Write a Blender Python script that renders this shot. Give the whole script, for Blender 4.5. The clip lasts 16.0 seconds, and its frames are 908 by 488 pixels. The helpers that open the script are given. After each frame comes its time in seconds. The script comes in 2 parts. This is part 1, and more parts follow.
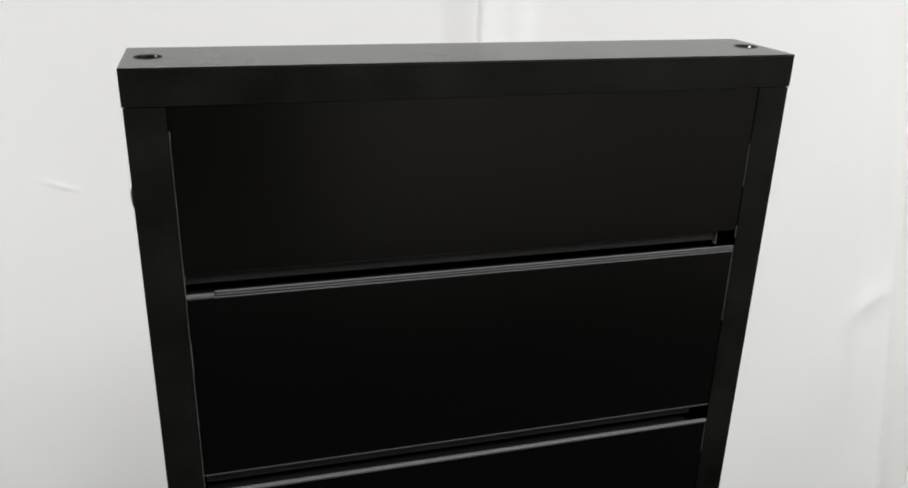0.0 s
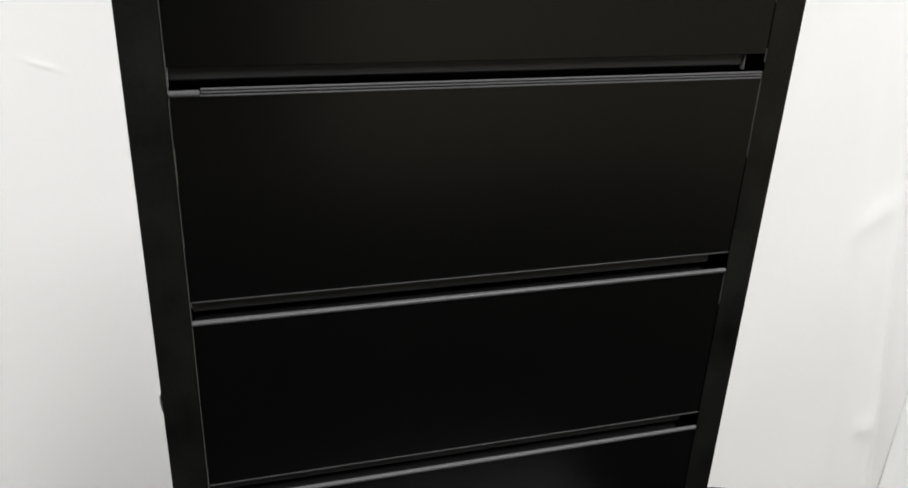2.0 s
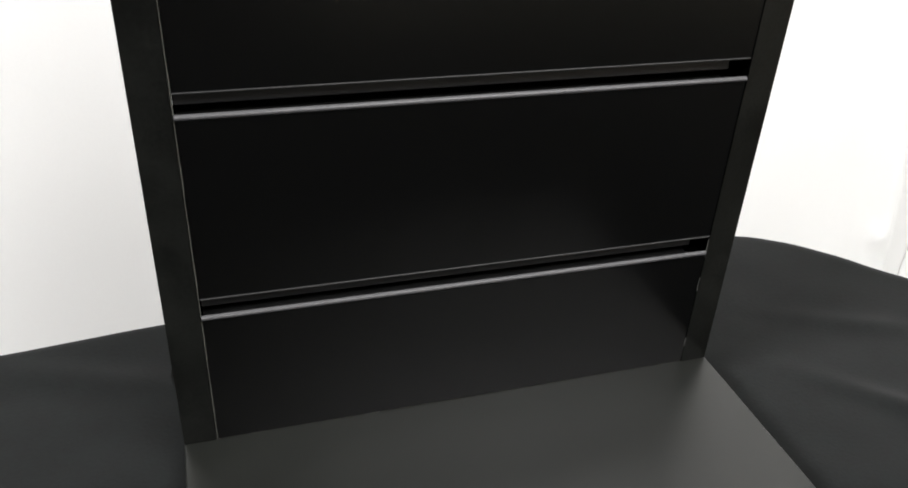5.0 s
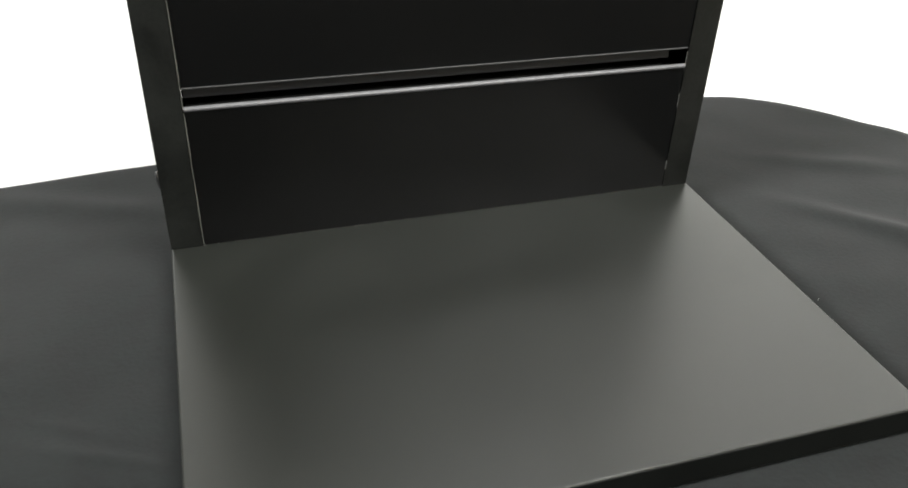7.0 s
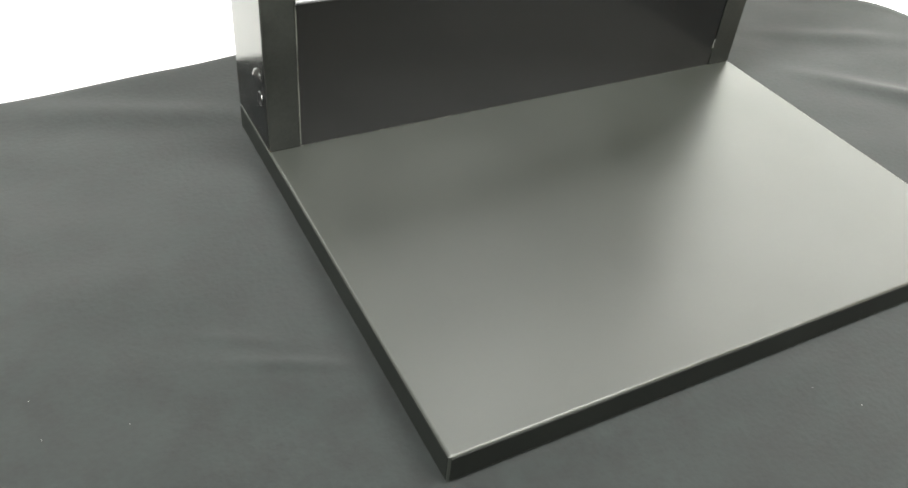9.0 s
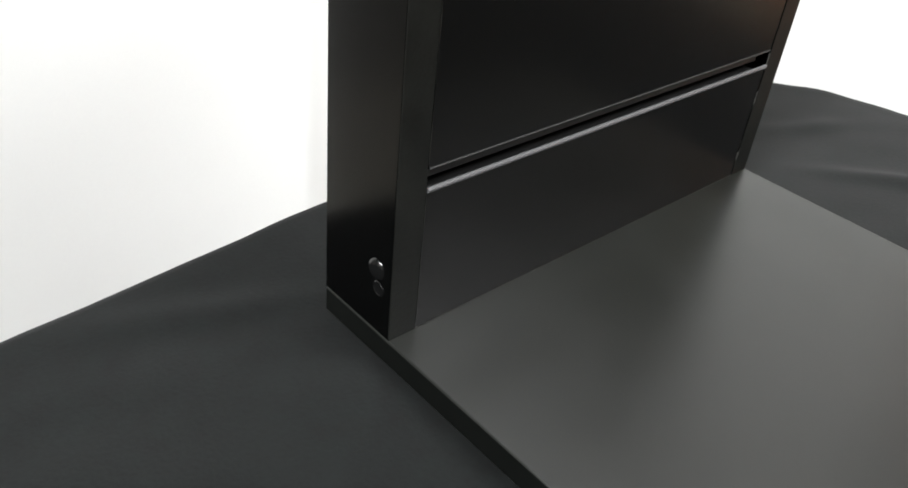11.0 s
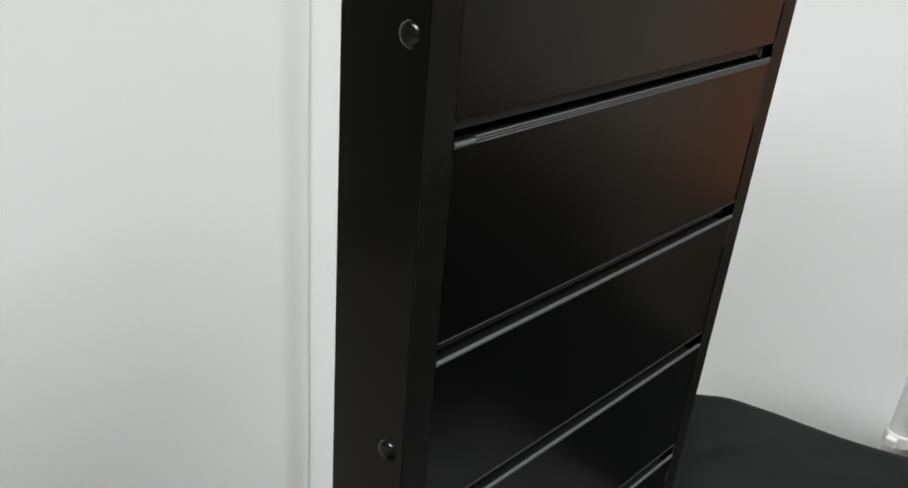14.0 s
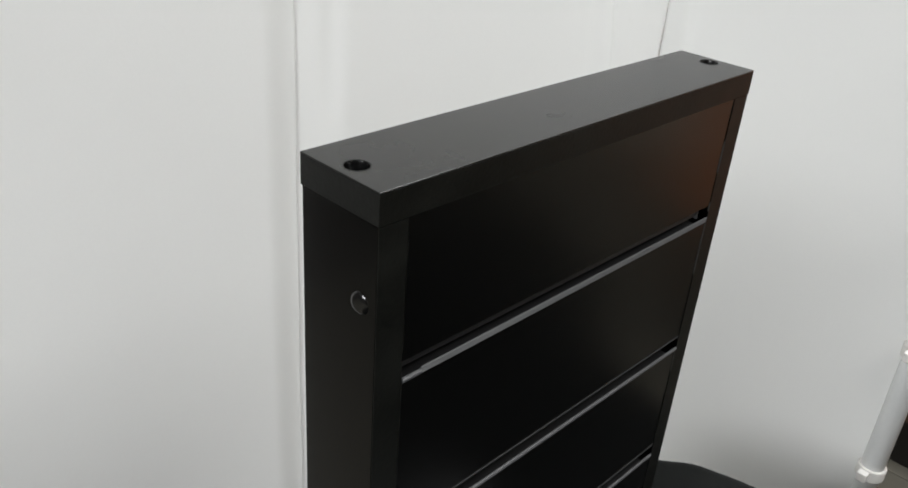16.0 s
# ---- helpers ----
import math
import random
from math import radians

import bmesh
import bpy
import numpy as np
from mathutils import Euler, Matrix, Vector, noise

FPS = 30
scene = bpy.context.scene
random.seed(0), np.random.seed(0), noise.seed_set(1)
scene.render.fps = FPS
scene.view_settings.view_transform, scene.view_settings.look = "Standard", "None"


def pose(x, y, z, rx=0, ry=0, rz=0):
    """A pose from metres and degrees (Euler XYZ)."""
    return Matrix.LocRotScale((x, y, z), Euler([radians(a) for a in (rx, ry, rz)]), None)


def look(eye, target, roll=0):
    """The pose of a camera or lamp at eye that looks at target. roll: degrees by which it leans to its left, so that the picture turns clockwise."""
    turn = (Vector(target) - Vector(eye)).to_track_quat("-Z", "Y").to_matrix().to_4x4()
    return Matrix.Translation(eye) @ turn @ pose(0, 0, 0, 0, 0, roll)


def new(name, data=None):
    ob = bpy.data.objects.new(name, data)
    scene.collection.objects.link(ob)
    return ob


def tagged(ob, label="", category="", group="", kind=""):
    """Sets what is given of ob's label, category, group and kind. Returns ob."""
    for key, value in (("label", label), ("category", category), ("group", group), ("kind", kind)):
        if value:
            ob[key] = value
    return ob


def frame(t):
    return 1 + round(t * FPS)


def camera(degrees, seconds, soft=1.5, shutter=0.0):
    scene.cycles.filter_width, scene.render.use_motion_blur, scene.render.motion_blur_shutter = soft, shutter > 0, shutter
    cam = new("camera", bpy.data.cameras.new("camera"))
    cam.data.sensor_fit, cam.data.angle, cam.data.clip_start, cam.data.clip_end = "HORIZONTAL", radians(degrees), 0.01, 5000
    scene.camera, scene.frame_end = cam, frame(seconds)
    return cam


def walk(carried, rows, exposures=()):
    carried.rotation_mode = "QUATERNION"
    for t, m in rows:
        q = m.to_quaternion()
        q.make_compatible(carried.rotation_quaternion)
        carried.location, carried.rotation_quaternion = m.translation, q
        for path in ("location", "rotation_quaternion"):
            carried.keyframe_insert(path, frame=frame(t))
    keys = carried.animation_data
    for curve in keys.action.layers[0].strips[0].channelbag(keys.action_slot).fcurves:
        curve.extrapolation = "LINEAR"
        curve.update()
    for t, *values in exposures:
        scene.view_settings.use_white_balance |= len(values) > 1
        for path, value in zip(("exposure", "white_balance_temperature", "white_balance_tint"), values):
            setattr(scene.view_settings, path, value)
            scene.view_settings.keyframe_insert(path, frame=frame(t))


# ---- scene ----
cam = camera(56.74, 16.0, 1.7)
PATH = [
    (0, (0.0339, -0.3408, 1.2964), (0.1388, 0.0161, 1.1492), 1.60),
    (0.5, (0.0295, -0.3367, 1.2824), (0.1398, 0.0157, 1.1287), 2.19),
    (1, (0.0314, -0.3382, 1.2648), (0.1422, 0.0129, 1.1083), 2.41),
    (1.5, (0.0335, -0.3420, 1.2479), (0.1393, 0.0098, 1.0895), 2.10),
    (2, (0.0313, -0.3363, 1.2257), (0.1377, 0.0125, 1.0613), 2.34),
    (2.5, (0.0268, -0.3352, 1.1979), (0.1336, 0.0112, 1.0288), 2.43),
    (3, (0.0246, -0.3319, 1.1747), (0.1340, 0.0098, 0.9977), 2.83),
    (3.5, (0.0271, -0.3312, 1.1447), (0.1347, 0.0047, 0.9560), 2.93),
    (4, (0.0256, -0.3326, 1.1199), (0.1335, -0.0015, 0.9230), 2.91),
    (4.5, (0.0226, -0.3305, 1.0959), (0.1339, -0.0024, 0.8960), 3.23),
    (4.7, (0.0289, -0.3303, 1.0882), (0.1361, -0.0034, 0.8841), 2.99),
    (6.8, (0.0245, -0.3725, 1.0132), (0.1312, -0.0529, 0.7977), 2.45),
    (7, (0.0259, -0.3824, 1.0080), (0.1307, -0.0646, 0.7889), 2.29),
    (7.5, (0.0247, -0.4008, 1.0020), (0.1270, -0.0829, 0.7820), 1.89),
    (8, (-0.0040, -0.4039, 0.9929), (0.1058, -0.0959, 0.7625), 2.30),
    (8.5, (-0.0496, -0.3836, 0.9932), (0.0761, -0.0946, 0.7468), 4.07),
    (9, (-0.0945, -0.3410, 1.0032), (0.0642, -0.0779, 0.7472), 6.07),
    (9.2, (-0.1074, -0.3359, 1.0013), (0.0586, -0.0690, 0.7540), 4.95),
    (11.3, (-0.1900, -0.2104, 1.0385), (0.0490, 0.0201, 0.8155), 7.03),
    (11.5, (-0.1904, -0.2046, 1.0523), (0.0527, 0.0267, 0.8345), 7.09),
    (12, (-0.1880, -0.2000, 1.0762), (0.0601, 0.0325, 0.8656), 6.48),
    (12.5, (-0.1967, -0.2052, 1.1380), (0.0599, 0.0352, 0.9473), 6.12),
    (13, (-0.2087, -0.2196, 1.1961), (0.0505, 0.0238, 1.0128), 5.37),
    (13.5, (-0.2128, -0.2171, 1.2207), (0.0491, 0.0263, 1.0413), 5.28),
    (14, (-0.2057, -0.2098, 1.2521), (0.0570, 0.0330, 1.0730), 5.04),
    (14.5, (-0.2087, -0.2135, 1.2885), (0.0530, 0.0306, 1.1098), 4.83),
    (15, (-0.2176, -0.2236, 1.3157), (0.0450, 0.0195, 1.1370), 4.76),
    (15.5, (-0.2152, -0.2248, 1.3378), (0.0491, 0.0146, 1.1565), 4.71),
    (16, (-0.1921, -0.2193, 1.3736), (0.0661, 0.0211, 1.1850), 4.58),
]
EXPOSURES = [(0, -0.38, 6500, 12), (1, -0.24, 6500, 12), (2, -0.16, 6520, 12.5), (3.5, 0.03, 6540, 13), (4.7, 0.27, 6560, 13), (7, 1.1, 6650, 9.5), (8, 1.85, 6730, 7), (8.5, 2.27, 6720, 6.5), (9, 2.38, 6720, 6), (9.2, 2.36, 6720, 6),
             (11.3, 0.38, 6450, 11.5), (12, 0.10, 6450, 11.5), (12.5, -0.12, 6450, 11), (13.5, -0.41, 6400, 9.5), (14.5, -0.53, 6350, 8.5), (16, -0.62, 6450, 10.5)]
walk(cam, [(t, look(e, g, roll)) for t, e, g, roll in PATH], EXPOSURES)

# ---- world and added lamps ----
world = bpy.data.worlds.new("room_air")
world.use_nodes = True
world.node_tree.nodes["Background"].inputs[0].default_value = (0.9, 0.95, 1.0, 1)
world.node_tree.nodes["Background"].inputs[1].default_value = 0.05
scene.world = world


def area_lamp(name, m, sx, sy, watts, colour):
    data = bpy.data.lights.new(name, "AREA")
    data.shape, data.size, data.size_y, data.energy, data.color = "RECTANGLE", sx, sy, watts, colour
    ob = new(name, data)
    ob.matrix_world = m
    return ob


# Assumed overhead sources, placed and powered to light the backdrop evenly.
LAMPS = ((0.85, -1.10, 62), (-2.50, -0.60, 232))
for lx, ly, watts in LAMPS:
    area_lamp("added_overhead_light", look((lx, ly, 2.63), (lx, ly, 0)), 1.2, 1.2, watts, (0.955, 0.98, 0.99))


# ---- materials ----
def material(name, colour, rough=0.5, metal=0.0, grain=300.0, vary=0.15, bump=0.05, stain=6.0, stain_amount=0.15, rough_vary=0.08, specular=0.5, sheen=0.0):
    m = bpy.data.materials.new(name)
    m.use_nodes = True
    nt = m.node_tree
    b = nt.nodes["Principled BSDF"]
    co = nt.nodes.new("ShaderNodeTexCoord")

    def noise_tex(scale, detail):
        n = nt.nodes.new("ShaderNodeTexNoise")
        n.inputs["Scale"].default_value, n.inputs["Detail"].default_value = scale, detail
        nt.links.new(co.outputs["Object"], n.inputs["Vector"])
        return n

    def maths(op, a, c):
        n = nt.nodes.new("ShaderNodeMath")
        n.operation = op
        for k, v in enumerate((a, c)):
            if isinstance(v, float):
                n.inputs[k].default_value = v
            else:
                nt.links.new(v, n.inputs[k])
        return n.outputs[0]

    fine, wide = noise_tex(grain, 4.0), noise_tex(stain, 5.0)
    v = maths("ADD", maths("MULTIPLY", maths("SUBTRACT", fine.outputs[0], 0.5), 2 * vary), maths("MULTIPLY", maths("SUBTRACT", wide.outputs[0], 0.5), 2 * stain_amount))
    v = maths("ADD", v, 1.0)
    mix = nt.nodes.new("ShaderNodeVectorMath")
    mix.operation = "SCALE"
    mix.inputs[0].default_value = colour
    nt.links.new(v, mix.inputs["Scale"])
    nt.links.new(mix.outputs[0], b.inputs["Base Color"])
    r = maths("ADD", maths("MULTIPLY", maths("SUBTRACT", wide.outputs[0], 0.5), 2 * rough_vary), rough)
    nt.links.new(r, b.inputs["Roughness"])
    b.inputs["Metallic"].default_value = metal
    b.inputs["Specular IOR Level"].default_value = specular
    if sheen:
        b.inputs["Sheen Weight"].default_value, b.inputs["Sheen Roughness"].default_value = sheen, 0.6
    if bump:
        bp = nt.nodes.new("ShaderNodeBump")
        bp.inputs["Strength"].default_value, bp.inputs["Distance"].default_value = bump, 0.001
        nt.links.new(fine.outputs[0], bp.inputs["Height"])
        nt.links.new(bp.outputs[0], b.inputs["Normal"])
    return m


# One black laminate; shade coloured into slats and sides, light into top and base.
M_BLACK = material("black_laminate_slat_shaded", (0.0003, 0.0003, 0.00028), rough=0.23, grain=900, vary=0.2, bump=0.006, stain=9, stain_amount=0.2, rough_vary=0.02, specular=0.54)
M_SIDE = material("black_laminate_side_shaded", (0.0003, 0.0003, 0.0003), rough=0.19, grain=900, vary=0.2, bump=0.004, stain=9, stain_amount=0.2, rough_vary=0.02, specular=0.31)
M_TOP = material("black_laminate_top_lit", (0.004, 0.004, 0.0038), rough=0.27, grain=900, vary=0.2, bump=0.005, stain=12, stain_amount=0.2, rough_vary=0.02, specular=0.6)
M_BASE = material("black_laminate_base_lit", (0.0046, 0.0052, 0.0041), rough=0.35, grain=900, vary=0.2, bump=0.01, stain=13, stain_amount=0.25, rough_vary=0.11, specular=0.62)
M_EDGE = material("black_painted_board_edge", (0.0040, 0.0044, 0.0037), rough=0.42, grain=520, vary=0.9, bump=0.12, stain=38, stain_amount=1.0, rough_vary=0.15, specular=0.26)
# Same insert plastic: lip highlight painted into M_INSERT, slot shade into the next three.
M_INSERT = material("black_plastic_lip_lit", (0.068, 0.068, 0.070), rough=0.42, grain=700, vary=0.2, bump=0.04, specular=0.28)
M_FLANGE = material("black_plastic_flange_shaded", (0.013, 0.013, 0.014), rough=0.45, grain=700, vary=0.25, bump=0.03)
M_UPPER = material("black_plastic_upper_lip_shaded", (0.016, 0.016, 0.016), rough=0.5, grain=700, vary=0.3, bump=0.04, specular=0.2)
M_INNER = material("black_channel_inside_shaded", (0.004, 0.004, 0.004), rough=0.6, grain=700, vary=0.2, bump=0.05, specular=0.2)
M_CHIP = material("bare_board_chips", (0.030, 0.029, 0.026), rough=0.6, grain=900, vary=0.4, bump=0.2)
M_JOINT = material("grey_green_joint_filler", (0.055, 0.058, 0.050), rough=0.6, grain=900, vary=0.5, bump=0.1)
M_BAND = material("black_edge_band", (0.0020, 0.0024, 0.0020), rough=0.60, grain=520, vary=0.4, bump=0.03, stain=30, stain_amount=0.4, specular=0.10)
M_CAP = material("black_plastic_cap", (0.003, 0.003, 0.003), rough=0.20, grain=800, vary=0.1, bump=0.02, rough_vary=0.03, specular=0.5)
M_STEEL = material("dark_zinc_screw", (0.10, 0.10, 0.10), rough=0.22, metal=1.0, grain=900, bump=0.0)
M_CLOTH = material("black_woven_cloth", (0.0020, 0.0028, 0.0026), rough=0.9, grain=420, vary=0.9, bump=0.14, stain=85, stain_amount=1.1, specular=0.12, sheen=0.05)
M_LINT = material("white_lint", (0.22, 0.22, 0.21), rough=0.9, grain=900, bump=0.1)
M_FABRIC = material("white_backdrop_fabric", (0.80, 0.80, 0.785), rough=0.75, grain=500, vary=0.015, bump=0.06, stain=3, stain_amount=0.02, specular=0.25)
M_PIPE = material("white_pvc_pipe", (0.90, 0.91, 0.91), rough=0.35, grain=200, vary=0.03, bump=0.02, stain=10, stain_amount=0.04)
M_CLIP = material("ivory_plastic_clip", (0.72, 0.70, 0.67), rough=0.45, grain=200, vary=0.04, bump=0.03)
# Wall tones are set by what the glossy stand should reflect.
M_WALL = material("grey_brown_wall_for_reflections", (0.10, 0.093, 0.082), rough=0.7, grain=120, vary=0.02, bump=0.1, stain=2, stain_amount=0.03)
M_WALL_CREAM = material("cream_wall_for_reflections", (0.40, 0.38, 0.315), rough=0.7, grain=120, vary=0.03, bump=0.1, stain=2, stain_amount=0.05)
M_WALL_PALE = material("pale_wall_for_reflections", (0.78, 0.765, 0.66), rough=0.7, grain=120, vary=0.03, bump=0.1, stain=2, stain_amount=0.05)
M_WALL_DARK = material("dark_wall_for_reflections", (0.030, 0.029, 0.028), rough=0.7, grain=120, vary=0.03, bump=0.1, stain=2, stain_amount=0.05)
M_CEIL = material("white_ceiling_paint", (0.62, 0.62, 0.60), rough=0.8, grain=120, vary=0.02, bump=0.1, stain=2, stain_amount=0.02)
M_TILE = material("beige_floor_tile", (0.19, 0.177, 0.146), rough=0.45, grain=60, vary=0.08, bump=0.03, stain=3, stain_amount=0.1)
M_GROUT = material("floor_grout", (0.25, 0.23, 0.20), rough=0.85, grain=200, vary=0.15, bump=0.2)
M_WOOD = material("red_brown_wood", (0.48, 0.175, 0.075), rough=0.4, grain=80, vary=0.2, bump=0.05, stain=4, stain_amount=0.15)
M_WOOD_DARK = material("dark_brown_wood", (0.085, 0.058, 0.040), rough=0.45, grain=80, vary=0.2, bump=0.05, stain=4, stain_amount=0.15)
M_DARK = material("plinth_shadow_dark", (0.015, 0.013, 0.012), rough=0.5, grain=200, vary=0.2, bump=0.05)
M_TABLE = material("grey_table_laminate", (0.35, 0.34, 0.33), rough=0.5, grain=150, vary=0.06, bump=0.03)
M_METAL = material("grey_steel_tube", (0.4, 0.4, 0.41), rough=0.4, metal=0.9, grain=150, bump=0.03)
M_GLOW = bpy.data.materials.new("added_light_diffuser")
M_GLOW.use_nodes = True
M_GLOW.node_tree.nodes["Principled BSDF"].inputs["Base Color"].default_value = (0.9, 0.9, 0.88, 1)
M_GLOW.node_tree.nodes["Principled BSDF"].inputs["Emission Color"].default_value = (1, 0.97, 0.92, 1)
M_GLOW.node_tree.nodes["Principled BSDF"].inputs["Emission Strength"].default_value = 4.0


# ---- mesh helpers ----
ORIGIN = {}


def thing(name, origin, label, category, group="", kind=""):
    ob = new(name)
    ob.empty_display_size = 0.05
    ob.location = origin
    ORIGIN[ob] = Vector(origin)
    return tagged(ob, label, category, group, kind)


def mesh_of(name, bm, mat, smooth=False):
    bmesh.ops.recalc_face_normals(bm, faces=bm.faces[:])
    me = bpy.data.meshes.new(name)
    bm.to_mesh(me)
    bm.free()
    me.materials.append(mat)
    if smooth:
        for p in me.polygons:
            p.use_smooth = True
    return me


def part(name, bm, mat, parent, label="", smooth=False):
    """Links bm, given in world metres, as one mesh under a thing or a part."""
    o = ORIGIN[parent]
    bmesh.ops.translate(bm, vec=-o, verts=bm.verts[:])
    ob = new(name, mesh_of(name, bm, mat, smooth))
    ob.parent = parent
    ORIGIN[ob] = o
    return tagged(ob, label)


def single(name, bm, mat, label, category="", kind="", smooth=False):
    return tagged(new(name, mesh_of(name, bm, mat, smooth)), label, category, "", kind)


def box(x0, x1, y0, y1, z0, z1, bevel=0.0, segments=2):
    bm = bmesh.new()
    bmesh.ops.create_cube(bm, size=1)
    bmesh.ops.scale(bm, vec=(x1 - x0, y1 - y0, z1 - z0), verts=bm.verts[:])
    bmesh.ops.translate(bm, vec=((x0 + x1) / 2, (y0 + y1) / 2, (z0 + z1) / 2), verts=bm.verts[:])
    if bevel:
        bmesh.ops.bevel(bm, geom=bm.edges[:], offset=bevel, segments=segments, affect="EDGES", profile=0.5)
    return bm


def strip(profile, x0, x1, closed=True, steps=1):
    """A profile of (y, z) drawn out along x."""
    bm = bmesh.new()
    rings = []
    for k in range(steps + 1):
        x = x0 + (x1 - x0) * k / steps
        rings.append([bm.verts.new((x, y, z)) for y, z in profile])
    n = len(profile)
    for a, b in zip(rings, rings[1:]):
        for i in range(n if closed else n - 1):
            j = (i + 1) % n
            bm.faces.new((a[i], a[j], b[j], b[i]))
    if closed:
        bm.faces.new(rings[0])
        bm.faces.new(rings[-1][::-1])
    return bm


def lathe(profile, m, n=32):
    """A profile of (radius, height) turned about z, then set in the pose m."""
    bm = bmesh.new()
    rings = []
    for r, h in profile:
        if r < 1e-6:
            rings.append([bm.verts.new((0, 0, h))])
        else:
            rings.append([bm.verts.new((r * math.cos(2 * math.pi * i / n), r * math.sin(2 * math.pi * i / n), h)) for i in range(n)])
    for a, b in zip(rings, rings[1:]):
        for i in range(n):
            j = (i + 1) % n
            if len(a) == 1 and len(b) == 1:
                continue
            if len(a) == 1:
                bm.faces.new((a[0], b[i], b[j]))
            elif len(b) == 1:
                bm.faces.new((a[i], a[j], b[0]))
            else:
                bm.faces.new((a[i], a[j], b[j], b[i]))
    bm.transform(m)
    return bm


def join(bm, other):
    me = bpy.data.meshes.new("join")
    other.to_mesh(me)
    other.free()
    bm.from_mesh(me)
    bpy.data.meshes.remove(me)
    return bm


def drilled(w, h, thick, holes, m, bevel=0.0006):
    """A board w by h by thick (local x, y, z from 0) with round holes (x, y, radius, depth) in its upper face, blind or through."""
    bm = bmesh.new()
    b = bevel
    lower = [bm.verts.new(p) for p in ((0, 0, 0), (w, 0, 0), (w, h, 0), (0, h, 0))]
    edge = [bm.verts.new(p) for p in ((0, 0, thick - b), (w, 0, thick - b), (w, h, thick - b), (0, h, thick - b))]
    top = [bm.verts.new(p) for p in ((b, b, thick), (w - b, b, thick), (w - b, h - b, thick), (b, h - b, thick))]
    for i in range(4):
        j = (i + 1) % 4
        bm.faces.new((lower[i], lower[j], edge[j], edge[i]))
        bm.faces.new((edge[i], edge[j], top[j], top[i]))
    rim = [bm.edges.get((top[i], top[(i + 1) % 4])) for i in range(4)]
    under = [bm.edges.get((lower[i], lower[(i + 1) % 4])) for i in range(4)]
    n = 28
    for x, y, r, depth in holes:
        up = [bm.verts.new((x + r * math.cos(2 * math.pi * i / n), y + r * math.sin(2 * math.pi * i / n), thick)) for i in range(n)]
        dn = [bm.verts.new((v.co.x, v.co.y, thick - depth)) for v in up]
        for i in range(n):
            j = (i + 1) % n
            bm.faces.new((up[i], up[j], dn[j], dn[i]))
            rim.append(bm.edges.get((up[i], up[j])))
        if depth < thick:
            bm.faces.new(dn)
        else:
            under += [bm.edges.get((dn[i], dn[(i + 1) % n])) for i in range(n)]
    bmesh.ops.triangle_fill(bm, edges=rim, use_beauty=True)
    bmesh.ops.triangle_fill(bm, edges=under, use_beauty=True)
    bm.transform(m)
    return bm


# ---- the place in numbers ----
TABLE = 0.750          # cloth under the stand
Z = 0.765              # upper face of the stand's base board
W, SL, SR, D = 0.2977, 0.0158, 0.0158, 0.0505
TOP, CAP = 0.4731, 0.4581
GROOVES = (0.3760, 0.2743, 0.1752, 0.0760)
FRONT = -0.1964
BACK_Y = 0.455          # white backdrop
CORNER_X = 0.965
POLE = (1.065, -0.0135)


# ---- setting: room ----
single("floor", box(-4.225, 3.2, -3.2, 1.6, -0.12, -0.004), M_GROUT, "grey grout bed under beige floor tiles", kind="structure")
single("ceiling", box(-4.225, 3.2, -3.2, 1.6, 2.70, 2.80), M_CEIL, "plain white painted ceiling", kind="structure")
# Walls stay out of view; the dark south-west piece only blackens slat reflections.
single("wall_north", box(-4.225, 3.2, 1.6, 1.75, -0.12, 2.80), M_WALL, "unseen grey-brown wall, toned for the side board reflections", kind="structure")
single("wall_south", box(0.45, 3.2, -3.35, -3.2, -0.12, 2.80), M_WALL_CREAM, "unseen cream wall, toned for the slat reflections", kind="structure")
single("dark_reflected_wall", box(-4.225, 0.45, -3.35, -3.2, -0.12, 2.80), M_WALL_DARK, "unseen dark wall added to darken the slat reflections", kind="structure")
single("wall_west", box(-4.375, -4.225, -3.35, 1.75, -0.12, 2.80), M_WALL, "unseen grey-brown wall, toned for the side board reflections", kind="structure")
single("wall_east", box(3.2, 3.35, -3.35, 1.75, -0.12, 2.80), M_WALL_PALE, "unseen pale cream wall, toned for the slat reflections", kind="structure")


# ---- setting: white backdrop of cloth ----
def ease(a, b, x):
    t = min(1.0, max(0.0, (x - a) / (b - a)))
    return t * t * (3 - 2 * t)


def bell(x, c, w):
    return math.exp(-((x - c) / w) ** 2)


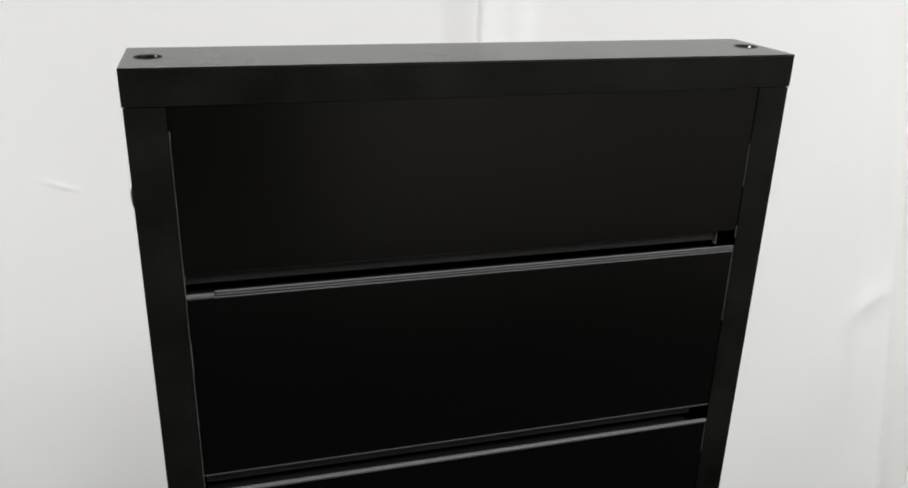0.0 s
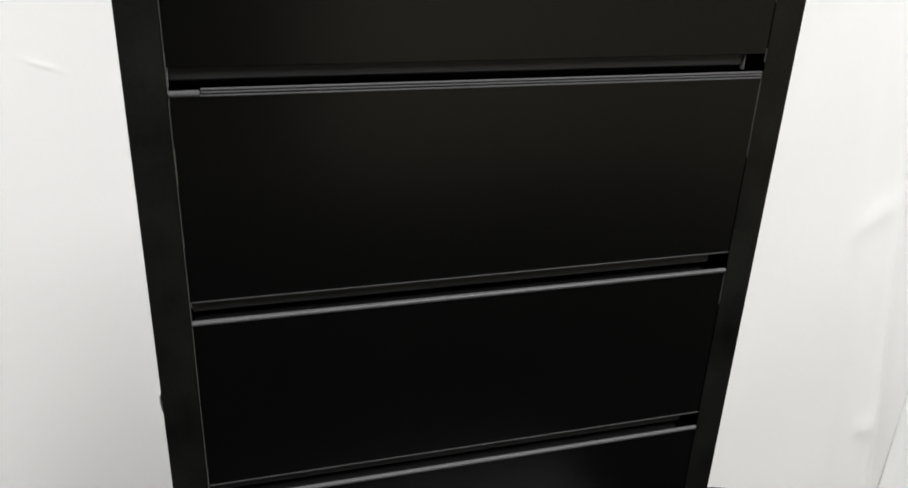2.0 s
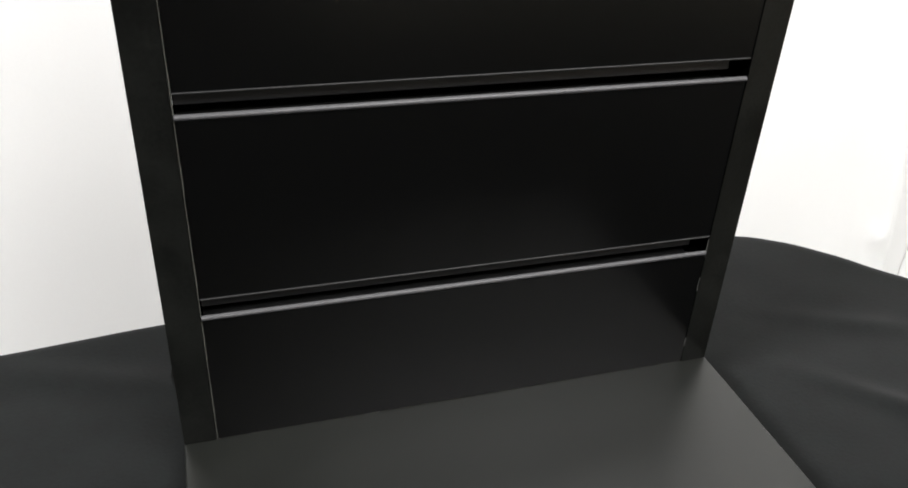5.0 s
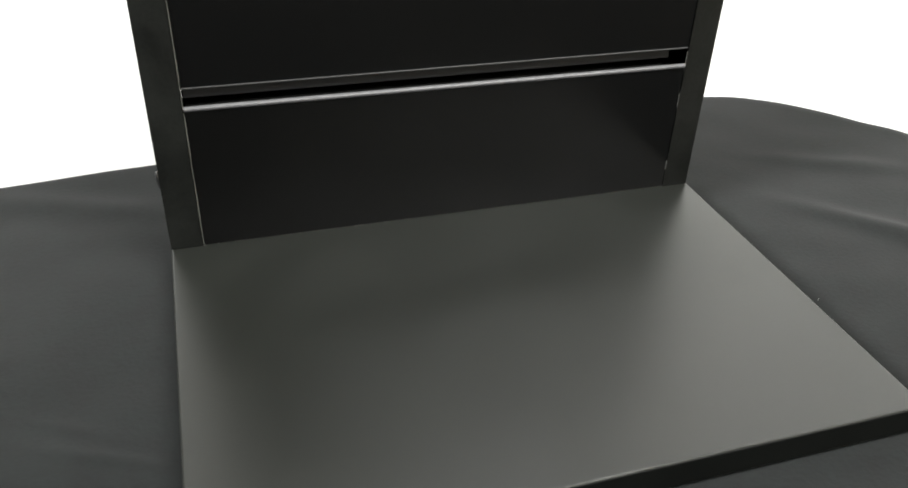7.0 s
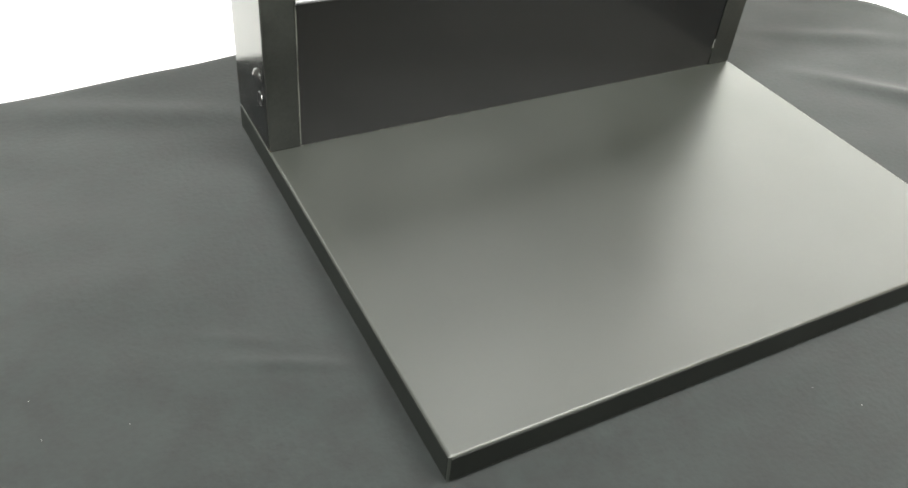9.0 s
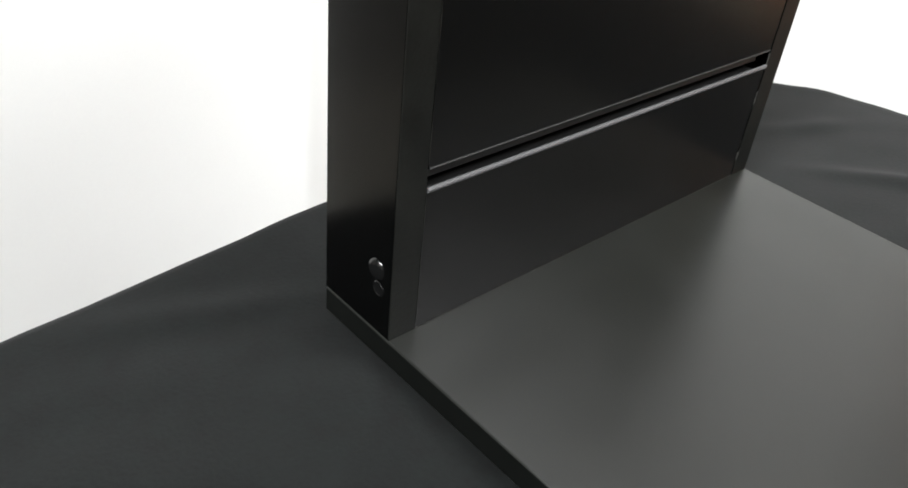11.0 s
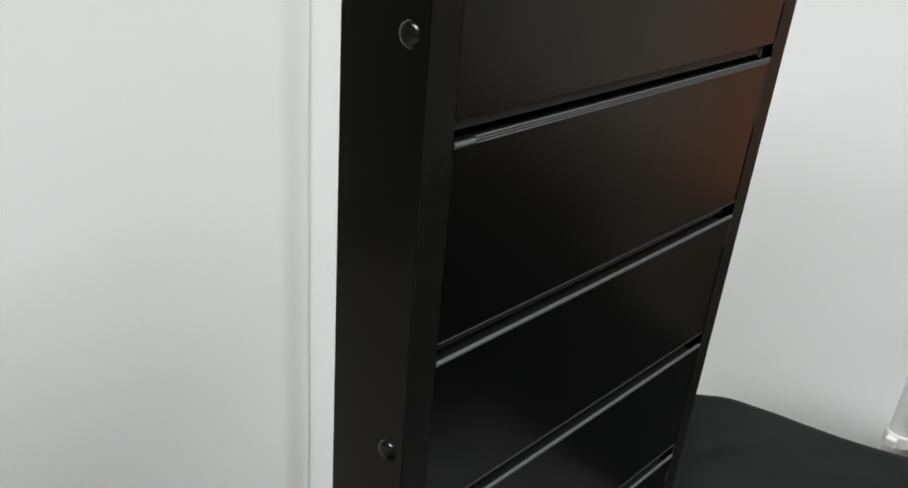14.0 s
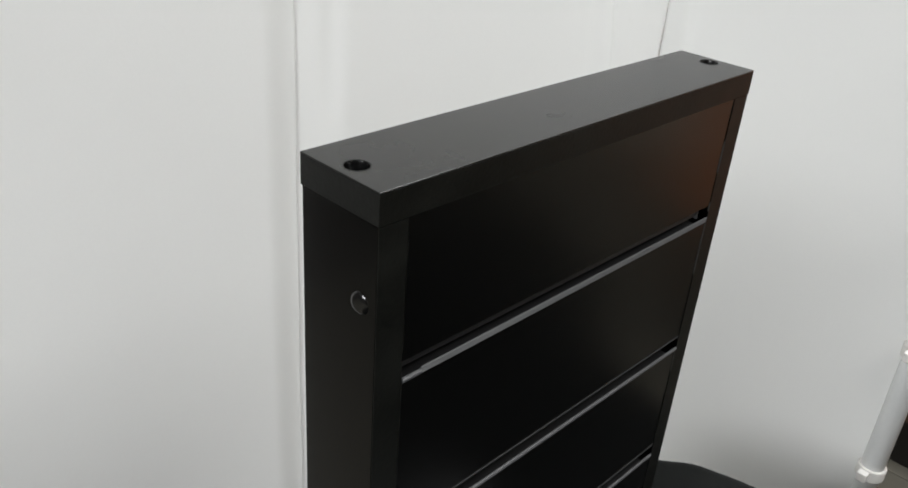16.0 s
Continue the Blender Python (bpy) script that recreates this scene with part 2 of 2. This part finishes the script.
def back_relief(x, z, left):
    """How far the hanging cloth stands forward of its plane."""
    d = 0.003 * noise.noise((x * 2.2, z * 0.9, 1.3)) + 0.0017 * noise.noise((x * 8, z * 5, 4.1))
    if left:
        d -= 0.008 * ease(0.246, 0.287, x)
    else:
        d -= 0.0104 * (1 - ease(0.281, 0.352, x)) + 0.003 * bell(x, 0.331, 0.012) * ease(1.02, 1.14, z)
    # creases near the corner and beside the stand
    lean = 0.860 - 0.17 * (z - 0.85)
    d += 0.009 * (bell(x, lean, 0.018) if x < lean else bell(x, lean, 0.006)) * (0.75 + 0.5 * noise.noise((0.3, z * 5, 1.1)))
    d -= 0.003 * bell(x, lean - 0.04, 0.022)
    d += 0.004 * bell(z - 0.6 * (x - lean), 0.86, 0.012) * bell(x, lean - 0.03, 0.03)
    d += 0.007 * bell(x, lean - 0.016, 0.012) * bell(z, 0.505, 0.010)
    d += 0.0007 * bell(z + 0.35 * (x + 0.105), 1.055, 0.0026) * bell(x, -0.105, 0.013)
    return d


def side_relief(u, z):
    d = 0.003 * noise.noise((u * 2.5, z * 0.8, 7.7)) + 0.0010 * noise.noise((u * 8, z * 4, 2.1))
    d += 0.006 * bell(u, 0.035, 0.012) * (0.6 + 0.4 * noise.noise((0, z * 6, 3.3)))
    return d


def sheet(nu, nv, at, thick):
    """A cloth sheet from at(i, j, back), with its back and edges."""
    bm = bmesh.new()
    side = [[[bm.verts.new(at(i / nu, j / nv, s * thick)) for j in range(nv + 1)] for i in range(nu + 1)] for s in (0, 1)]
    for s in (0, 1):
        g = side[s]
        for i in range(nu):
            for j in range(nv):
                bm.faces.new((g[i][j], g[i + 1][j], g[i + 1][j + 1], g[i][j + 1]))
    a, b = side
    for i in range(nu):
        for j in (0, nv):
            bm.faces.new((a[i][j], a[i + 1][j], b[i + 1][j], b[i][j]))
    for j in range(nv):
        for i in (0, nu):
            bm.faces.new((a[i][j], a[i][j + 1], b[i][j + 1], b[i][j]))
    return bm


def back_sheet(x0, x1, nu, nv, left):
    def at(u, v, back):
        # rows lie closer together about the small crease in the left panel
        x, z = x0 + (x1 - x0) * u, 0.02 + 2.1 * v
        if left:
            z = 0.02 + 1.0 * v / 0.35 if v < 0.35 else 1.02 + 0.08 * (v - 0.35) / 0.3 if v < 0.65 else 1.10 + 1.02 * (v - 0.65) / 0.35
        return x, BACK_Y - back_relief(x, z, left) + back, z
    return sheet(nu, nv, at, 0.002)


SIDE = (Vector((CORNER_X, BACK_Y)), Vector((POLE[0] + 0.002, POLE[1] + 0.016)))


def side_at(u, v, back):
    along = SIDE[1] - SIDE[0]
    n = Vector((along.y, -along.x)).normalized()
    z = 0.02 + 2.1 * v
    p = SIDE[0] + along * u + n * (side_relief(u * along.length, z) - back)
    return p.x, p.y, z


backdrop = thing("backdrop_curtain", (0.2, BACK_Y, 0.02), "white cloth backdrop hanging behind the table", "backdrop")
part("cloth_panel", back_sheet(-0.255, 0.2885, 320, 200, True), M_FABRIC, backdrop, smooth=True)
part("cloth_panel", back_sheet(0.279, CORNER_X + 0.03, 360, 150, False), M_FABRIC, backdrop, smooth=True)
part("cloth_panel", sheet(90, 150, side_at, 0.002), M_FABRIC, backdrop, smooth=True)

pole = thing("backdrop_pole", (POLE[0], POLE[1], 0.0), "white plastic pipe post holding the backdrop cloth", "pole")
part("pipe", lathe([(0, 0), (0.0179, 0), (0.0179, 2.1), (0, 2.1)], Matrix.Translation((POLE[0], POLE[1], 0)), 40), M_PIPE, pole, smooth=True)
for z in (0.219, 0.453, 0.687, 0.921, 1.155):
    ring = lathe([(0.0181, -0.0110), (0.0212, -0.0110), (0.0222, -0.0092), (0.0222, 0.0092), (0.0212, 0.0110), (0.0181, 0.0110)], Matrix.Translation((POLE[0], POLE[1], z)), 40)
    join(ring, box(POLE[0] - 0.033, POLE[0] - 0.019, POLE[1] - 0.004, POLE[1] + 0.012, z - 0.008, z + 0.008, 0.002))
    part("clip", ring, M_CLIP, pole, "ivory plastic pipe clip")

# ---- furniture beyond the backdrop ----
cab = thing("wooden_cabinet", (1.95, -0.45, 0.0), "brown wooden cabinet, redder above, with shadow-dark plinth", "cabinet")
part("body", box(1.735, 2.2, -0.76, 0.55, 0.14, 1.45, 0.004), M_WOOD_DARK, cab)
# Assumed front panels: redder from 0.45 m up, dark brown beneath.
part("upper_front", box(1.715, 1.735, -0.76, -0.106, 0.45, 1.45, 0.003), M_WOOD, cab, "red-brown upper front of the cabinet")
part("upper_front", box(1.715, 1.735, -0.102, 0.55, 0.45, 1.45, 0.003), M_WOOD, cab, "red-brown upper front of the cabinet")
part("lower_front", box(1.715, 1.735, -0.76, -0.106, 0.145, 0.446, 0.003), M_WOOD_DARK, cab)
part("lower_front", box(1.715, 1.735, -0.102, 0.55, 0.145, 0.446, 0.003), M_WOOD_DARK, cab)
# The shadow under the cabinet is put into this near-black plinth.
part("plinth", box(1.76, 2.2, -0.72, 0.51, 0.0, 0.14), M_DARK, cab, "recessed plinth coloured dark as the shadow below")

# ---- table and cloth ----
# Front and far right outline is unseen, extended so slats reflect black cloth.
EDGE = ((-0.48, 0.077), (-0.30, 0.098), (-0.135, 0.118), (-0.05, 0.1275), (0.067, 0.1415), (0.18, 0.152), (0.31, 0.158), (0.412, 0.152), (0.450, 0.135), (0.477, 0.109), (0.499, 0.083),
        (0.519, 0.058), (0.531, 0.028), (0.543, -0.018), (0.556, -0.062), (0.576, -0.115), (0.61, -0.22), (0.70, -0.32), (0.82, -0.43), (0.90, -0.60), (0.86, -0.80), (0.70, -0.91), (0.2, -0.94), (-0.2, -0.94), (-0.48, -0.93), (-0.57, -0.86), (-0.59, -0.65), (-0.59, -0.35), (-0.58, -0.10), (-0.56, 0.04))


def closed_curve(points, n):
    """Even points along a smooth closed line through the given ones."""
    out = []
    k = len(points)
    for i in range(k):
        p = [Vector(points[(i + d - 1) % k]) for d in range(4)]
        for s in range(40):
            t = s / 40
            out.append(0.5 * (2 * p[1] + (p[2] - p[0]) * t + (2 * p[0] - 5 * p[1] + 4 * p[2] - p[3]) * t * t + (3 * p[1] - p[0] - 3 * p[2] + p[3]) * t ** 3))
    steps = [0.0]
    for a, b in zip(out, out[1:] + out[:1]):
        steps.append(steps[-1] + (b - a).length)
    res, j = [], 0
    for i in range(n):
        s = steps[-1] * i / n
        while steps[j + 1] < s:
            j += 1
        f = (s - steps[j]) / max(1e-9, steps[j + 1] - steps[j])
        res.append(out[j].lerp(out[(j + 1) % len(out)], f))
    return res


def cloth_height(x, y):
    """Soft wrinkles on the table, none under the stand."""
    away = max(-x, x - W, FRONT - y, y - D, 0.0)
    if away <= 0:
        return -0.0006
    h = 0.0022 * noise.noise((x * 7, y * 9, 0.7)) + 0.0010 * noise.noise((x * 22, y * 30, 5.0))
    h += 0.0005 * bell(y + 0.51 * (x + 0.064), -0.091, 0.0028) * bell(x, -0.047, 0.016)
    h += 0.0008 * bell(y + 0.42 * (x + 0.055), -0.111, 0.0030) * bell(x, -0.032, 0.022)
    h += 0.0022 * bell(y + 0.36 * (x + 0.079), 0.093, 0.012) * bell(x, -0.050, 0.050)
    h += 0.0010 * bell(y + 0.10 * (x + 0.2) + 0.004 * math.sin(x * 25), -0.155, 0.008) * bell(x, -0.15, 0.06)
    h += 0.0034 * bell(y + 0.95 * (x - 0.407), -0.055, 0.012) * bell(x, 0.410, 0.035)
    h += 0.0016 * bell(y + 0.45 * (x - 0.42), 0.030, 0.009) * bell(x, 0.44, 0.05)
    return h * ease(0.0, 0.014, away) - 0.0006


def table_cloth():
    n, rings = 480, 110
    line = closed_curve(EDGE, n)
    mid = Vector((0.06, -0.20))
    bm = bmesh.new()
    rows = []
    for k in range(1, rings + 1):
        f = k / rings
        row = []
        for p in line:
            q = mid.lerp(p, f)
            near = (p - q).length
            drop = 0.006 * max(0.0, 1 - near / 0.007) ** 2
            row.append(bm.verts.new((q.x, q.y, TABLE + cloth_height(q.x, q.y) - drop)))
        rows.append(row)
    centre = bm.verts.new((mid.x, mid.y, TABLE - 0.0006))
    for k in range(1, 26):
        f = k / 25
        row = []
        for i, p in enumerate(line):
            out = (p - mid).normalized()
            fold = 0.030 * f * (0.6 + math.sin(i / n * 2 * math.pi * 26 + 2 * noise.noise((i * 0.03, 0, 0)))) + 0.006 * math.sqrt(f)
            q = p + out * fold
            row.append(bm.verts.new((q.x, q.y, TABLE - 0.006 - f * (TABLE - 0.012))))
        rows.append(row)
    for i in range(n):
        bm.faces.new((centre, rows[0][i], rows[0][(i + 1) % n]))
    for a, b in zip(rows, rows[1:]):
        for i in range(n):
            j = (i + 1) % n
            bm.faces.new((a[i], b[i], b[j], a[j]))
    return bm


tbl = thing("display_table", (0.02, -0.16, 0.0), "grey laminate table under a black cloth", "table")


def table_board(z0, z1):
    line = closed_curve(EDGE, 96)
    mid = Vector((0.06, -0.20))
    bm = bmesh.new()
    rings = [[bm.verts.new((*(p - (p - mid).normalized() * inset), z)) for p in line] for inset, z in ((0.022, z0), (0.020, z0 + 0.003), (0.020, z1 - 0.003), (0.023, z1))]
    for a, b in zip(rings, rings[1:]):
        for i in range(96):
            j = (i + 1) % 96
            bm.faces.new((a[i], a[j], b[j], b[i]))
    bm.faces.new(rings[0])
    bm.faces.new(rings[-1])
    return bm


part("tabletop", table_board(0.715, 0.742), M_TABLE, tbl)
for x, y in ((-0.42, -0.80), (-0.42, -0.02), (0.45, -0.02), (0.70, -0.72)):
    part("leg", box(x - 0.015, x + 0.015, y - 0.015, y + 0.015, 0.0, 0.715, 0.002), M_METAL, tbl, "grey steel table leg")

cloth = single("tablecloth", table_cloth(), M_CLOTH, "black woven cloth draped over the table to the floor", "tablecloth", smooth=True)

# ---- slatwall display stand ----
stand = thing("slatwall_stand", (W / 2, -0.07, TABLE), "black slatwall tabletop display stand with flat base", "display stand")
BASE_R = W + 0.0007
BASE = part("base_board", box(0, BASE_R, FRONT, D, TABLE + 0.0002, Z, 0.0010, 3), M_BASE, stand, "black satin laminate base board")
BAND = (TABLE + 0.0012, Z - 0.0010)
part("edge_band", box(0.0009, BASE_R - 0.0009, FRONT - 0.0002, FRONT + 0.0006, *BAND, 0.0002), M_BAND, BASE, "thin black front edge band")
for x0, x1 in ((-0.0002, 0.0006), (BASE_R - 0.0006, BASE_R + 0.0002)):
    part("edge_band", box(x0, x1, FRONT + 0.0009, D - 0.0009, *BAND, 0.0002), M_BAND, BASE, "thin black side edge band")
HOLES = (0.4183, 0.2286, 0.0352)
HOLE_Y, HOLE_R = 0.0100, 0.0052
# side boards: local x runs along world y, local y along world z, drilled face outwards
left_m = Matrix(((0, 0, -1, SL), (1, 0, 0, 0), (0, 1, 0, Z), (0, 0, 0, 1)))
right_m = Matrix(((0, 0, 1, W - SR), (1, 0, 0, 0), (0, 1, 0, Z), (0, 0, 0, 1)))
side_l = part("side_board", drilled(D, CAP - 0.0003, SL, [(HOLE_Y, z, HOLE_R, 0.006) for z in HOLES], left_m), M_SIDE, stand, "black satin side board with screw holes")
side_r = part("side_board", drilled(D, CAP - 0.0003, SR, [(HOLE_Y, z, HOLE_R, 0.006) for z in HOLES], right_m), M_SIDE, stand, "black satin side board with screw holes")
for x0, x1, host in ((0.0002, SL - 0.0001, side_l), (W - SR + 0.0001, W - 0.0002, side_r)):
    part("edge_band", box(x0, x1, -0.0002, 0.0004, Z + 0.0003, Z + CAP - 0.0006, 0.0001), M_EDGE, host, "unevenly painted black front edge")
OVER = 0.0003
tops = [(0.0095 + OVER, 0.0254 + OVER, 0.0056, 0.007), (W - 0.0090 + OVER, 0.0254 + OVER, 0.0056, 0.007)]
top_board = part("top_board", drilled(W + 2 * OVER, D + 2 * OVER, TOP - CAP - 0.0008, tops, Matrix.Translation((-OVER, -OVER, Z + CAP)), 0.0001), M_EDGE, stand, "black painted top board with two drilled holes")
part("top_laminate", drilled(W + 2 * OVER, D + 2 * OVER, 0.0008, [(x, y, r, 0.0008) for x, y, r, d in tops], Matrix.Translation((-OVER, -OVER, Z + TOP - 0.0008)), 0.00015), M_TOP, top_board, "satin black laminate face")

CAP_RING = [(0, 0.0017), (0.0012, 0.00168), (0.0024, 0.00158), (0.0034, 0.0014), (0.0042, 0.0011), (0.0048, 0.0007), (0.0053, 0.0002), (0.0056, -0.0004)]
LOW_RING = [(0, 0.0001), (0.0027, 0.0001), (0.0030, 0.0002), (0.0033, 0.0004), (0.0037, 0.0004), (0.0040, 0.0001), (0.0040, -0.0002)]
for k, z in enumerate(HOLES):
    for x, s, host in ((0.0, -1, side_l), (W, 1, side_r)):
        turn = Euler((0, s * math.pi / 2, 0)).to_matrix().to_4x4()
        askew = Matrix.Rotation(radians(-12 * s), 4, "Z")
        part("screw_cap", lathe(CAP_RING, Matrix.Translation((x, HOLE_Y, Z + z)) @ askew @ turn, 40), M_CAP, host, "black plastic screw cap, domed and glossy", True)
        if k == 2:
            part("plugged_hole", lathe(LOW_RING, Matrix.Translation((x, HOLE_Y - 0.0012, Z + z - 0.0101)) @ turn, 32), M_CAP, host, "smaller plugged hole under the screw cap", True)
for x in (0.0095, W - 0.0090):
    m = Matrix.Translation((x, 0.0254, Z + TOP))
    part("hole_rim", lathe([(0.0055, -0.005), (0.0055, -0.0002), (0.0058, 0.0002), (0.0061, 0.0001)], m), M_CAP, top_board, "dark rim of a drilled hole", True)
    screw = lathe([(0, -0.0060), (0.0018, -0.0060), (0.0020, -0.0040), (0.0036, -0.0036), (0.0047, -0.0046), (0.0048, -0.0076)], m, 24)
    part("screw", screw, M_STEEL, top_board, "dark steel screw head sunk in its hole", True)

# slats and the channel inserts between them
RECESS = 0.0003
GAP = 0.0100
for k in range(5):
    hi = Z + (CAP if k == 0 else GROOVES[k - 1] - 0.0005)
    lo = Z + (GROOVES[k] + GAP if k < 4 else 0.0002)
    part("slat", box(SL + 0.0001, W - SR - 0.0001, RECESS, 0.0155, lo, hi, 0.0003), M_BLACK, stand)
part("back_board", box(SL + 0.0002, W - SR - 0.0002, 0.0215, 0.0275, Z + 0.0002, Z + CAP - 0.0003), M_EDGE, stand, "plain black back board behind the slats")


def round_lip(y, z, w, h, n=8):
    """Half-round lip, front at y - w, h tall, centred at z."""
    return [(y - w * math.cos(a), z + h / 2 * math.sin(a)) for a in [math.pi * (i / n - 0.5) for i in range(n + 1)]]


for k, g in enumerate(GROOVES):
    z = Z + g
    x0, x1 = SL + 0.0006, W - SR - 0.0008
    back = [(0.0150, z - 0.006), (0.0165, z - 0.006), (0.0165, z + 0.016), (0.0150, z + 0.016)]
    ins = part("channel_insert", strip(back, x0 + 0.001, x1 - 0.010), M_INNER, stand, "black plastic slat channel insert")
    part("channel_floor", strip([(0.0008, z - 0.0003), (0.0150, z - 0.0003), (0.0150, z - 0.0014), (0.0008, z - 0.0014)], x0 + 0.001, x1 - 0.010), M_INNER, ins)
    # flange that hangs inside the slot, short of both ends
    hang = 0.0058 if k else 0.0056
    flange = [(0.0034, z + GAP + 0.0004), (0.0030, z + GAP - hang + 0.0006), (0.0034, z + GAP - hang), (0.0046, z + GAP - hang), (0.0046, z + GAP + 0.0004)]
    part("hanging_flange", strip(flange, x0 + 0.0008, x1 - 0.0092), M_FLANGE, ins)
    if k == 0:
        for d in (-0.0011, 0.0002, 0.0014):
            lip = round_lip(RECESS + 0.0002, z + d, 0.0010, 0.0011, 5)
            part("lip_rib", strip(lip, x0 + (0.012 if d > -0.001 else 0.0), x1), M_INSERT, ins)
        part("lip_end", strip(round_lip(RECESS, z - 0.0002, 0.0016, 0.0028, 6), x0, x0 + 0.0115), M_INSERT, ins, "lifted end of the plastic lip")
        part("end_tab", box(x1 - 0.0093, x1 - 0.0086, 0.0020, 0.0046, z + 0.0025, z + GAP - 0.0005, 0.0002), M_INSERT, ins)
    else:
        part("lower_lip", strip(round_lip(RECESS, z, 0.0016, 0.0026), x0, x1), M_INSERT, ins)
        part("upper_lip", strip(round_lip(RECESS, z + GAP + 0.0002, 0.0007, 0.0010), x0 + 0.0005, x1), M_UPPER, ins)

# worn joints: pale glue line along the inner edges of the side boards, chips along the base
rng = random.Random(4)


def worn_line(x, z0, z1, wide, gaps, side=1):
    bm = bmesh.new()
    z = z0
    while z < z1:
        step = rng.uniform(0.004, 0.022)
        if rng.random() > gaps:
            w = wide * rng.uniform(0.6, 1.2)
            top_z = min(z + step, z1)
            a = [bm.verts.new((x, -0.00022, zz)) for zz in (z, top_z)]
            b = [bm.verts.new((x + side * w, 0.00028, zz)) for zz in (z, top_z)]
            bm.faces.new((a[0], b[0], b[1], a[1]))
        z += step
    return bm


part("joint_line", worn_line(SL + 0.0002, Z + 0.001, Z + CAP - 0.01, 0.00050, 0.06), M_JOINT, stand, "pale worn joint along the side board")["kind"] = "stuff"
part("joint_line", worn_line(W - SR - 0.0002, Z + 0.001, Z + CAP - 0.01, 0.00030, 0.90, -1), M_CHIP, stand, "pale worn joint along the side board")["kind"] = "stuff"
chips = bmesh.new()
for i in range(90):
    x = rng.uniform(SL, W - SR) if i < 82 else SL + rng.uniform(-0.001, 0.001)
    c = box(x, x + rng.uniform(0.0002, 0.0011), RECESS - rng.uniform(0.0001, 0.0003), RECESS + 0.0002, Z - 0.0001, Z + rng.uniform(0.0002, 0.0004))
    join(chips, c)
part("chipped_edge", chips, M_CHIP, stand, "tiny pale chips along the base joint")["kind"] = "stuff"

# lint on the cloth
lint = bmesh.new()
for i in range(40):
    if i < 8:
        x, y = ((-0.124, -0.103), (0.225, -0.232), (0.170, -0.232), (0.211, -0.254), (0.233, -0.223), (0.244, -0.234), (0.219, -0.217), (0.36, -0.20))[i]
        s = 0.0002
    else:
        x, y = rng.uniform(-0.25, 0.5), rng.uniform(-0.33, 0.1)
        s = rng.uniform(0.0001, 0.00017)
    if -0.004 < x < W + 0.004 and FRONT - 0.004 < y < D + 0.004:
        continue
    m = Matrix.Translation((x, y, TABLE + cloth_height(x, y) + s * 0.4)) @ Matrix.Rotation(rng.uniform(0, 3), 4, "Z") @ Matrix.Diagonal((s * rng.uniform(1, 2), s, s * 0.6, 1))
    c = bmesh.new()
    bmesh.ops.create_icosphere(c, subdivisions=1, radius=1)
    c.transform(m)
    join(lint, c)
tagged(new("lint", mesh_of("lint", lint, M_LINT)), "white lint flecks scattered on the black cloth", "lint", "", "stuff")

# ---- panels for the added ceiling lamps, all out of view ----
for lx, ly, watts in LAMPS:
    lamp = thing("added_light_panel", (lx, ly, 2.64), "square white ceiling light panel, unseen, added to light the scene", "ceiling light", "ceiling lights")
    part("frame", box(lx - 0.63, lx + 0.63, ly - 0.63, ly + 0.63, 2.645, 2.699, 0.004), M_CEIL, lamp)
    part("diffuser", box(lx - 0.6, lx + 0.6, ly - 0.6, ly + 0.6, 2.638, 2.6449), M_GLOW, lamp, "glowing white diffuser of the added light")

# ---- floor tiles ----
tile_me = None
for i in range(15):
    for j in range(10):
        x, y = -4.225 + 0.495 * i, -3.2 + 0.48 * j
        if tile_me is None:
            bm = box(0.0015, 0.4935, 0.0015, 0.4785, -0.006, 0.0, 0.001, 1)
            tile_me = mesh_of("tile", bm, M_TILE)
        ob = new("tile", tile_me)
        ob.location = (x, y, 0)
        ob.parent = bpy.data.objects["floor"]
